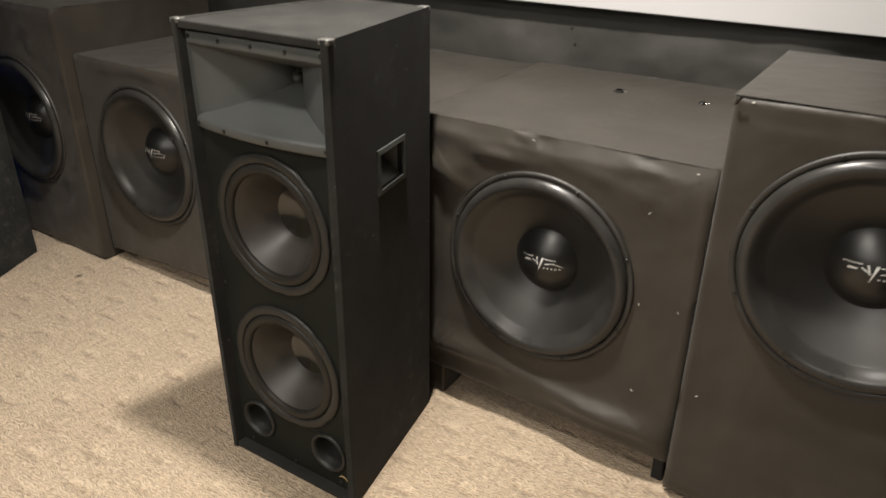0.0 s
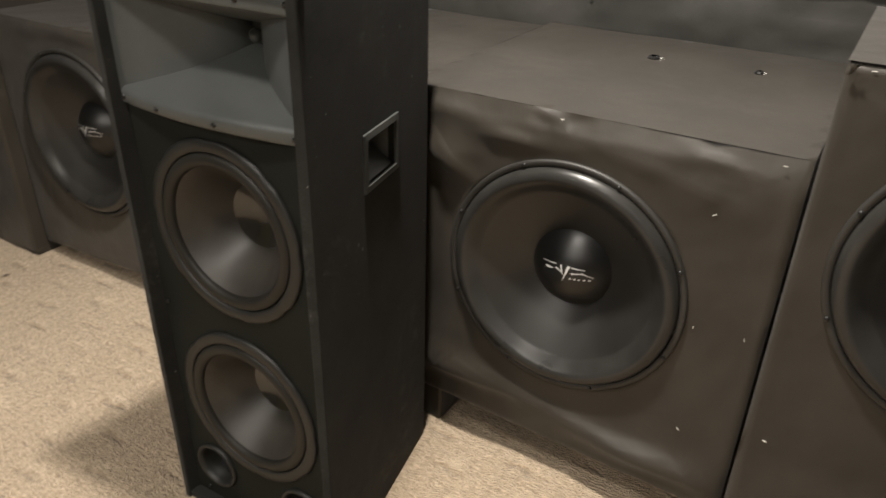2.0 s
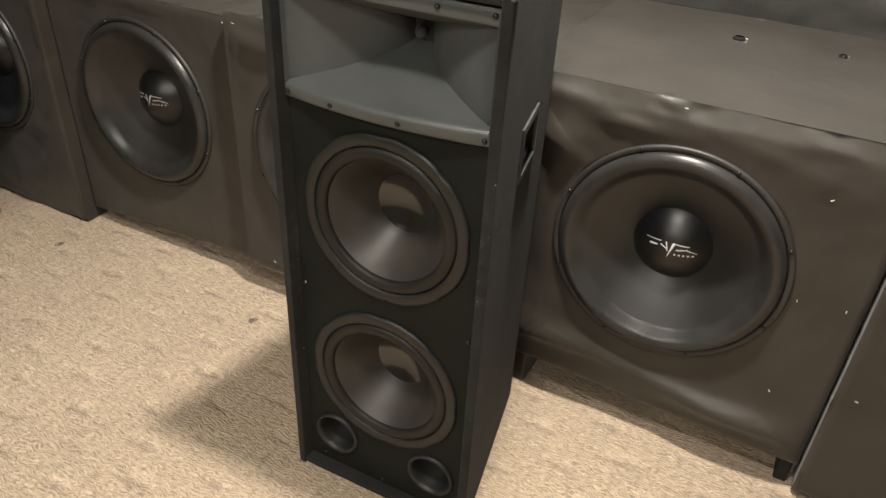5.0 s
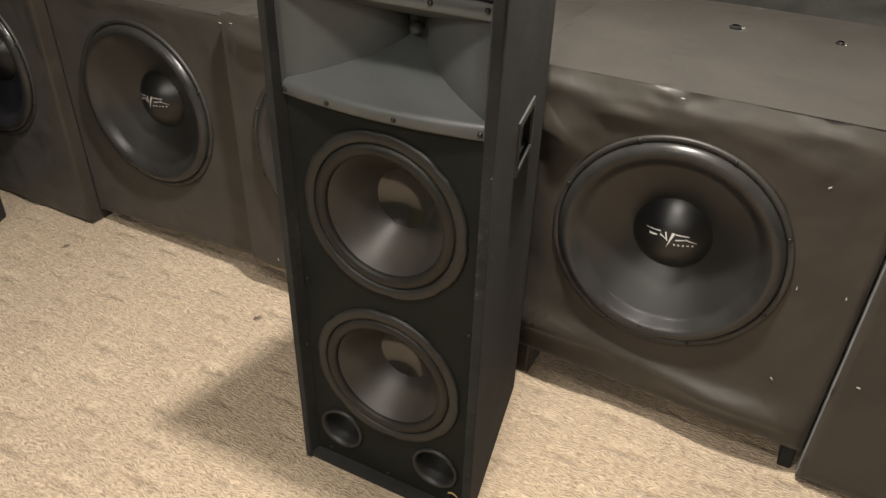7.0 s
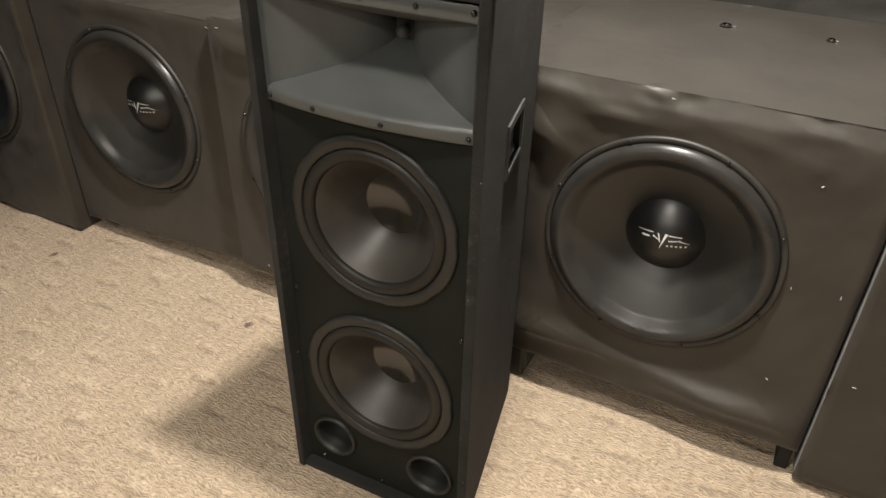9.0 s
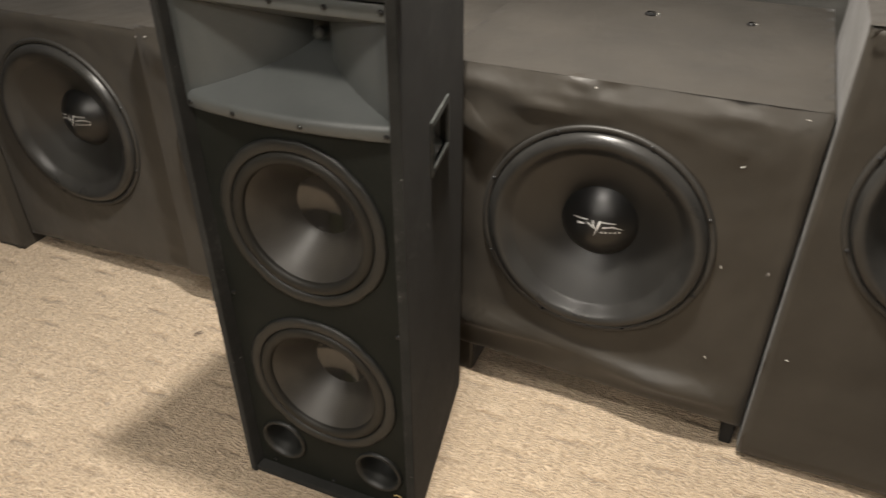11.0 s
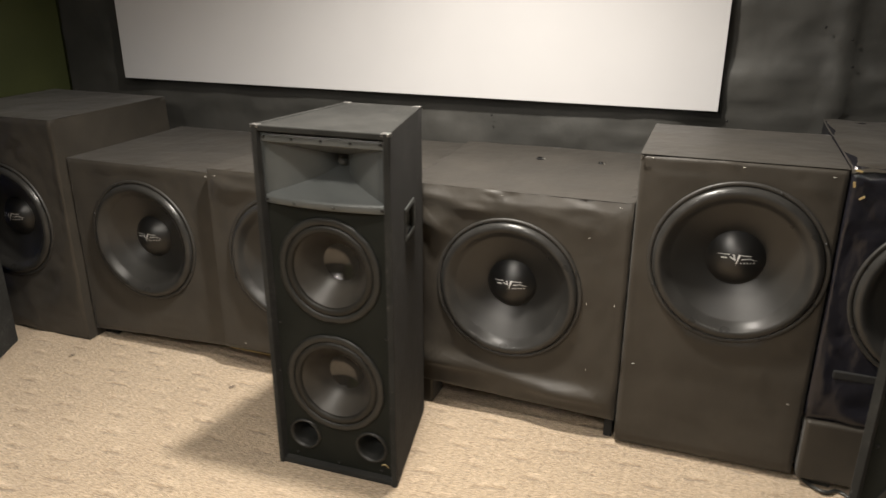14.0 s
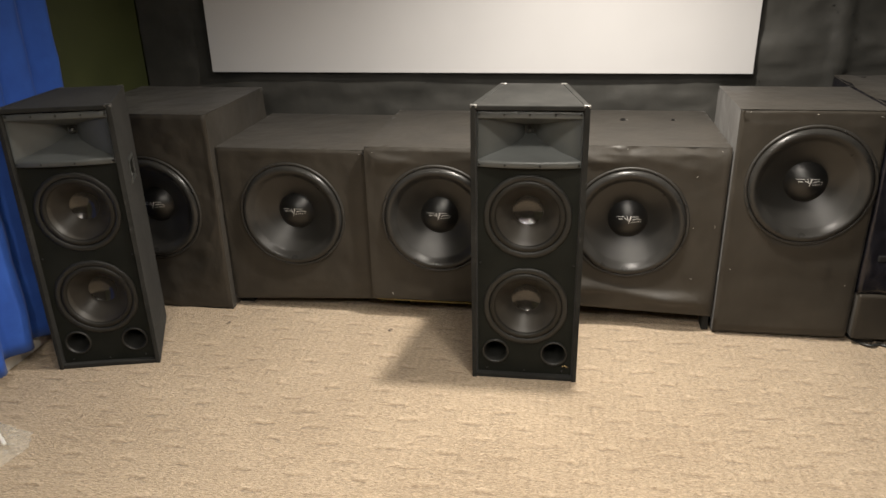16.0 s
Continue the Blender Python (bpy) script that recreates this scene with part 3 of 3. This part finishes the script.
def horn_mesh():
    """A flared horn: flat flange, bowed lower lip, mouth that narrows to a small throat."""
    bm = bmesh.new()
    n = 10

    def loop(x0, x1, z0, z1, y, bow=0.0):
        mx, mz = (x0 + x1) / 2, (z0 + z1) / 2
        pts = []
        for k in range(n):
            pts.append((x0 + (x1 - x0) * k / n, z0))
        for k in range(n):
            pts.append((x1, z0 + (z1 - z0) * k / n))
        for k in range(n):
            pts.append((x1 - (x1 - x0) * k / n, z1))
        for k in range(n):
            pts.append((x0, z1 - (z1 - z0) * k / n))
        out = []
        for x, z in pts:
            low = max(0.0, (mz - z) / (mz - z0 + 1e-9)) if z0 != z1 else 0
            b = bow * low * (1 - ((x - mx) / (x1 - mx)) ** 2)
            out.append(bm.verts.new((x, y - b, z)))
        return out
    loops = [loop(HX0, HX1, HZ0, HZ1, LIP, 0.0), loop(HX0, HX1, HZ0, HZ1, LIP - 0.008, 0.020), loop(HX0 + 0.003, HX1 - 0.003, HZ0 + 0.003, HZ1 - 0.003, LIP - 0.010, 0.021),
             loop(HX0 + 0.0035, HX1 - 0.0035, HZ0 + 0.016, HZ1 - 0.022, LIP - 0.011, 0.021), loop(HX0 + 0.004, HX1 - 0.004, HZ0 + 0.021, HZ1 - 0.024, LIP - 0.010, 0.021), loop(HX0 + 0.005, HX1 - 0.005, HZ0 + 0.025, HZ1 - 0.026, LIP - 0.006, 0.020), loop(HX0 + 0.007, HX1 - 0.007, HZ0 + 0.027, HZ1 - 0.027, LIP, 0.019)]
    steps = 9
    for k in range(1, steps + 1):
        t = k / steps
        s = (1 - t) ** 1.9
        x0, x1 = -0.020 + (HX0 + 0.027) * s, 0.020 - (HX0 + 0.027) * s
        z0, z1 = 0.975 + (HZ0 + 0.027 - 0.975) * (1 - t) ** 1.35, 1.010 + (HZ1 - 0.027 - 1.010) * (1 - t) ** 1.3
        loops.append(loop(x0, x1, z0, z1, LIP + 0.130 * t, 0.019 * (1 - t) ** 2))
    m = len(loops[0])
    for a, b in zip(loops, loops[1:]):
        for i in range(m):
            bm.faces.new((a[i], a[(i + 1) % m], b[(i + 1) % m], b[i]))
    bm.faces.new(loops[-1])
    me = mesh_of("horn", bm, M_HORN, True)
    me.set_sharp_from_angle(angle=radians(50))
    return me


def woofer_meshes():
    def scallop(a, r):
        return 1.0 - (0.013 if r > 0.160 and (a * 8 / (2 * math.pi)) % 1.0 < 0.13 else 0.0)
    frame_ring = lathe([(0.141, 0.006), (0.1415, -0.003), (0.145, -0.007), (0.1605, -0.007), (0.165, -0.004), (0.165, 0.004)], 128, closed=True, wobble=scallop)
    sur = lathe([(0.1425, -0.001)] + arc(0.141, 0.118, -0.001, 0.008, 11) + [(0.117, 0.003)], 96)
    con = lathe([(0.1185, 0.001), (0.114, 0.005), (0.100, 0.024), (0.080, 0.051), (0.0585, 0.0780)], 96)
    cap = lathe([(0.059 * k / 14, 0.0965 - 0.0185 * (k / 14) ** 2) for k in range(15)], 64)
    return mesh_of("basket", frame_ring, M_BASKET, True), mesh_of("surround", sur, M_PASUR, True), mesh_of("cone", con, M_PACONE, True), mesh_of("dust_cap", cap, M_PACAP, True)


def port_mesh():
    return lathe([(0.054, 0.0), (0.054, -0.004), (0.051, -0.008), (0.046, -0.006), (0.043, 0.004), (0.042, 0.13), (0.0, 0.13)], 48)


def baffle_mesh():
    """The front board with its round openings: a fine grid drawn in round the holes."""
    bm = bmesh.new()
    holes = ((0.0, 0.690, 0.144), (0.0, 0.318, 0.144), (-0.116, 0.113, 0.046), (0.116, 0.113, 0.046))
    x0, x1, z0, z1 = -PW + 0.018, PW - 0.018, 0.018, HZ0 + 0.004
    nx, nz = 48, 110
    keep = {}
    for i in range(nx + 1):
        for j in range(nz + 1):
            x, z = x0 + (x1 - x0) * i / nx, z0 + (z1 - z0) * j / nz
            for hx, hz, hr in holes:
                q = math.hypot(x - hx, z - hz)
                if hr - 0.011 < q < hr + 0.004 and 0 < i < nx and 0 < j < nz:
                    x, z = hx + (x - hx) * hr / q, hz + (z - hz) * hr / q
            inside = any(math.hypot(x - hx, z - hz) < hr - 0.0015 for hx, hz, hr in holes)
            keep[i, j] = None if inside else bm.verts.new((x, LIP, z))
    for i in range(nx):
        for j in range(nz):
            q = [keep[i, j], keep[i + 1, j], keep[i + 1, j + 1], keep[i, j + 1]]
            if all(q):
                bm.faces.new(q)
    return mesh_of("baffle", bm, M_BAFFLE)


HA0, HA1, HB0, HB1 = 0.168, 0.302, 0.752, 0.854   # recessed handle: along the side, and up


def side_panel(sign):
    """A tapering side of the case with a rectangular opening for the handle."""
    bm = bmesh.new()
    L = math.hypot(PD, PW - PB)
    tx, ty = -(PW - PB) / L, PD / L
    nx, ny = ty, -tx
    us, vs, th = (0.0, HA0 + 0.012, HA1 - 0.012, L), (0.0, HB0 + 0.012, HB1 - 0.012, PH), 0.018

    def at(u, v, k):
        return (sign * (PW + tx * u - nx * k), ty * u - ny * k, v)
    grid = [[[bm.verts.new(at(u, v, k)) for k in (0.0, th)] for v in vs] for u in us]
    for i in range(3):
        for j in range(3):
            if (i, j) == (1, 1):
                continue
            for k in (0, 1):
                bm.faces.new((grid[i][j][k], grid[i + 1][j][k], grid[i + 1][j + 1][k], grid[i][j + 1][k]))
    ring = [(0, 0), (1, 0), (2, 0), (3, 0), (3, 1), (3, 2), (3, 3), (2, 3), (1, 3), (0, 3), (0, 2), (0, 1)]
    for loop in (ring, [(1, 1), (2, 1), (2, 2), (1, 2)]):
        for (a, b), (c, d) in zip(loop, loop[1:] + loop[:1]):
            bm.faces.new((grid[a][b][0], grid[c][d][0], grid[c][d][1], grid[a][b][1]))
    es = [e for e in bm.edges if all(abs(v.co.y - 0) < 0.02 for v in e.verts) and abs(e.verts[0].co.z - e.verts[1].co.z) > 0.05]
    bmesh.ops.bevel(bm, geom=es, offset=0.004, segments=2, affect="EDGES", profile=0.5)
    me = mesh_of("side_panel", bm, M_FELT)

    fr = bmesh.new()
    a0, a1, b0, b1, e = HA0, HA1, HB0, HB1, 0.011
    out = [(a0, b0), (a1, b0), (a1, b1), (a0, b1)]
    inn = [(a0 + e, b0 + e), (a1 - e, b0 + e), (a1 - e, b1 - e), (a0 + e, b1 - e)]
    loops = [[fr.verts.new(at(u, v, k)) for u, v in pts] for pts, k in ((out, 0.001), (out, -0.004), (inn, -0.005), (inn, 0.006))]
    for p, q in zip(loops, loops[1:]):
        for i in range(4):
            fr.faces.new((p[i], p[(i + 1) % 4], q[(i + 1) % 4], q[i]))
    frame_me = mesh_of("handle_frame", fr, M_LIPS)
    pk = bmesh.new()
    back = [(a0 + e + 0.006, b0 + e + 0.040), (a1 - e - 0.006, b0 + e + 0.040), (a1 - e - 0.006, b1 - e), (a0 + e + 0.006, b1 - e)]
    p = [pk.verts.new(at(u, v, 0.004)) for u, v in inn]
    q = [pk.verts.new(at(u, v, 0.050)) for u, v in back]
    for i in range(4):
        pk.faces.new((p[i], p[(i + 1) % 4], q[(i + 1) % 4], q[i]))
    pk.faces.new(q)
    pocket_me = mesh_of("handle_pocket", pk, M_POCKET)
    return me, frame_me, pocket_me


def corner_mesh():
    """A small moulded corner cap that wraps three faces."""
    bm = box(-0.0010, 0.024, -0.0010, 0.020, -0.009, 0.0012, 0.0025, 2)
    return mesh_of("corner_cap", bm, M_WORN, True)


HORN, PORT, BAFFLE, CORNER = horn_mesh(), mesh_of("port", port_mesh(), M_BASKET, True), baffle_mesh(), corner_mesh()
BASKET, WSUR, WCONE, WCAP = woofer_meshes()
SIDES = {s: side_panel(s) for s in (-1, 1)}
LINT = mesh_of("lint", box(-0.002, 0.002, -0.0006, 0.0006, -0.0012, 0.0012), M_WHITE)


def speaker_tower(label, x, y, rz):
    ob = thing("speaker_tower", label, "loudspeaker", "speaker towers on the carpet", (x, y, 0), rz)
    for s in (-1, 1):
        me, frame_me, pocket_me = SIDES[s]
        p = part("side_panel", me, M_FELT, ob)
        part("handle", frame_me, M_PLASTIC, p, "recessed black plastic handle")
        part("handle_pocket", pocket_me, M_PLASTIC, p)
    inn = 0.018
    k = (PW - PB) / PD
    plan = [(-PW + inn, 0.001), (PW - inn, 0.001), (PW - inn - k * PD, PD - 0.001), (-PW + inn + k * PD, PD - 0.001)]
    part("top_panel", prism(plan, PH - 0.018, PH - 0.0005, 0.003), M_FELT, ob)
    part("bottom_panel", prism(plan, 0.0005, 0.018, 0.003), M_FELT, ob)
    part("back_panel", box(-PB + inn, PB - inn, PD - 0.019, PD - 0.001, 0.018, PH - 0.018), M_FELT, ob)
    part("baffle", BAFFLE, M_BAFFLE, ob, "black front board with round openings")
    part("horn", HORN, M_HORN, ob, "grey moulded plastic treble horn")
    part("throat_plug", lathe([(0.0, -0.012), (0.006, -0.0104), (0.0104, -0.006), (0.012, 0.0), (0.008, 0.009)], 20), M_LIPS, ob, "grey ball plug in the throat", True, at=(0.0, 0.140, 0.992))
    for sx, sz, sy in ((-0.178, 1.076, 0.013), (-0.09, 1.074, 0.013), (0.0, 1.074, 0.013), (0.09, 1.074, 0.013), (0.178, 1.076, 0.013), (-0.178, 0.894, 0.012), (-0.085, 0.894, -0.003), (0.04, 0.894, -0.006), (0.178, 0.894, 0.012)):
        part("screw", SCREW, M_BLACKSCREW, ob, at=(sx, sy, sz))
    for z in (0.690, 0.318):
        w = part("woofer", BASKET, M_RIM, ob, "round woofer with a scalloped basket edge", at=(0, LIP, z))
        part("surround", WSUR, M_RUBBER, w)
        part("cone", WCONE, M_PACONE, w, "grey-brown ribbed paper cone")
        part("dust_cap", WCAP, M_PACAP, w)
    for s in (-1, 1):
        part("port", PORT, M_PLASTIC, ob, "round bass port tube", at=(s * 0.116, LIP, 0.113))
    for sx, sz in ((-0.176, 0.50), (0.176, 0.50), (-0.15, 0.035), (0.0, 0.03), (0.15, 0.035)):
        part("screw", SCREW, M_STEEL, ob, at=(sx, LIP - 0.001, sz))
    for s in (-1, 1):
        part("corner_cap", CORNER, M_PLASTIC, ob, "worn plastic corner cap", at=Matrix.Translation((s * PW, 0.0, PH)) @ Matrix.Diagonal((-s, 1, 1, 1)))
        part("corner_cap", CORNER, M_PLASTIC, ob, at=Matrix.Translation((s * PB, PD, PH)) @ Matrix.Diagonal((-s, -1, 1, 1)))
        part("corner_cap", CORNER, M_PLASTIC, ob, at=Matrix.Translation((s * PB, PD, 0.0)) @ Matrix.Diagonal((-s, -1, -1, 1)))
    return ob


PC = speaker_tower("free-standing black carpeted speaker tower with grey horn and two woofers", -1.022, 1.048, 0.9)
PL = speaker_tower("black speaker tower with a grey horn beside the blue curtain", -2.774, 0.930, 15.2)
PF = speaker_tower("black speaker tower turned inwards before the shiny subwoofer", 0.574, 0.912, -16.0)


# ---- riser, curtain, small things ----
riser = thing("riser_box", "low black cloth-covered riser under the shiny subwoofer", "riser", loc=(0, 0, 0))
part("body", box(0.345, 0.96, 1.490, 2.23, 0.03, 0.239, 0.012, 3), M_COVER, riser)
for fx in (0.38, 0.86):
    for fy in (1.52, 2.1):
        part("foot", box(fx, fx + 0.07, fy, fy + 0.07, 0.0, 0.032, 0.004), M_PLASTIC, riser)


def curtain():
    cu = thing("curtain", "bright blue cloth curtain hanging in folds along the side wall", "curtain")

    def where(u, v):
        y = 0.42 + (1.125 - 0.13 * v) * u
        z = 0.075 + 2.27 * v + 0.012 * math.sin(9 * y)
        deep = 0.035 * math.sin(2 * math.pi * y / 0.17 + 0.9 * math.sin(3.1 * y) + 0.4 * v) * (0.6 + 0.4 * (1 - v)) + 0.02 * ripple(y, 0, z, 3, 1.6)
        return (-3.115 + deep, y, z)
    bm = sheet(130, 40, where)
    for f in bm.faces:
        f.smooth = True
    me = mesh_of("cloth", bm, M_BLUE, True)
    ob = part("cloth", me, M_BLUE, cu)
    md = ob.modifiers.new("thick", "SOLIDIFY")
    md.thickness = 0.003
    rod = lathe([(0.0, 0.35), (0.012, 0.35), (0.012, 1.62), (0.0, 1.62)], 16)
    part("rod", rod, M_STEEL, cu, "metal curtain rod", True, at=(-3.115, 0, 2.36))


curtain()
skirt = box(X0 + 0.001, X0 + 0.016, Y0, 1.45, 0.0, 0.09, 0.003)
structure("baseboard", skirt, M_WHITE, "white painted baseboard along the side wall", "baseboard")

shelf = thing("plywood_strip", "raw yellow plywood edge under the low subwoofer boxes", "plywood")
part("board", box(-1.74, -1.24, 1.516, 1.60, 0.0890, 0.0925), M_WOOD, shelf)

wrap = thing("plastic_wrap", "crumpled clear plastic wrap lying on the carpet", "plastic wrap", loc=(-2.925, 0.33, 0.0), rz=20)


def crumple(u, v):
    x, y = (u - 0.5) * 0.36 * (1 - 0.30 * (2 * v - 1) ** 2), (v - 0.5) * 0.30 * (1 - 0.25 * (2 * u - 1) ** 2)
    edge = max(0.0, 1 - (abs(2 * u - 1) ** 4 + abs(2 * v - 1) ** 4) / 1.2)
    return (x + 0.02 * ripple(x, y, 0, 21, 9), y + 0.02 * ripple(x, y, 1, 22, 9), 0.004 + 0.05 * edge * (0.5 + 0.8 * abs(ripple(x, y, 2, 23, 12))))


film = part("film", sheet(46, 36, crumple), M_CLEAR, wrap, smooth=False)
film.visible_shadow = False
stick = thing("white_stick", "thin white plastic stick lying on the clear wrap", "stick", loc=(-2.868, 0.385, 0.048), rz=-38)
part("rod", box(-0.10, 0.10, -0.006, 0.006, 0.0, 0.009, 0.002), M_WHITE, stick)

# small screws left lying on the low box
for kx, ky, s in ((-0.629, 2.031, 0.8), (-0.40, 2.035, 0.55)):
    kn = thing("bolt", "small dark bolt lying on the cloth-covered box", "bolt", "bolts on the box", (kx, ky, 0.842))
    part("head", lathe([(0.0, -0.008 * s), (0.016 * s, -0.008 * s), (0.02 * s, 0.0), (0.012 * s, 0.004)], 10), M_BLACKSCREW, kn, at=pose(0, 0, 0.003, 90, 0, 0))
    part("shank", box(0.0, 0.028 * s, -0.003, 0.003, -0.001, 0.005, 0.001), M_STEEL, kn)


def strand(name, points, radius, material, parent=None, label=""):
    """A thin round cable or thread along a smooth run of points."""
    cu = bpy.data.curves.new(name, "CURVE")
    cu.dimensions, cu.bevel_depth, cu.bevel_resolution, cu.resolution_u = "3D", radius, 3, 8
    sp = cu.splines.new("BEZIER")
    sp.bezier_points.add(len(points) - 1)
    for b, p in zip(sp.bezier_points, points):
        b.co, b.handle_left_type, b.handle_right_type = p, "AUTO", "AUTO"
    tmp = bpy.data.objects.new(name, cu)
    me = bpy.data.meshes.new_from_object(tmp)
    bpy.data.objects.remove(tmp)
    me.materials.clear()
    me.materials.append(material)
    for f in me.polygons:
        f.use_smooth = True
    ob = new(name, me)
    ob.parent = parent
    return tagged(ob, label)


strand("thread", [(0.172, 0.020, 0.052), (0.166, 0.018, 0.060), (0.158, 0.018, 0.062), (0.150, 0.019, 0.056)], 0.0016, M_TAPE, PC, "small curl of tan thread")
cable = strand("speaker_cable", [(0.352, 1.60, 0.006), (0.385, 1.515, 0.006), (0.43, 1.475, 0.012), (0.47, 1.50, 0.006), (0.52, 1.47, 0.006), (0.56, 1.56, 0.006)], 0.006, M_PLASTIC)
tagged(cable, "black cable lying on the carpet by the riser", "cable")


def lint_clump(x, y, size, seed):
    """A flat tuft of fluff caught in the pile."""
    ob = thing("lint_clump", "small grey-brown tuft of lint on the carpet", "lint", "lint on the carpet", (x, y, 0.0), 40 * seed)
    rng = random.Random(seed)
    for k in range(11):
        pts, px, py = [], rng.uniform(-size, size) * 0.5, rng.uniform(-size, size) * 0.3
        for q in range(4):
            pts.append((px, py, 0.002 + 0.004 * rng.random()))
            px, py = px + rng.uniform(-0.4, 0.9) * size, py + rng.uniform(-0.5, 0.5) * size
        strand("fibre", pts, 0.0007, M_LINT, ob)


lint_clump(-1.655, 1.375, 0.012, 1)
lint_clump(-2.426, 1.356, 0.012, 2)

# cloth gathered at the upper corner of the tall box
def corner_gather(parent, x, z, side):
    def where(u, v):
        a = math.pi * (0.1 + 0.9 * u)
        r = 0.010 * (1 - 0.55 * v) * (1 + 0.25 * math.sin(5 * a + 9 * v))
        return (x + side * 0.008 * (1 - v) + r * math.cos(a) * 0.7, -0.004 - r * math.sin(a) * 0.55, z - 0.002 - 0.016 * v)
    part("gathered_cloth", sheet(14, 12, where), M_COVER, parent, "cloth gathered and folded at the corner", smooth=True)


corner_gather(BOX_D, 0.004, 1.008, 1)
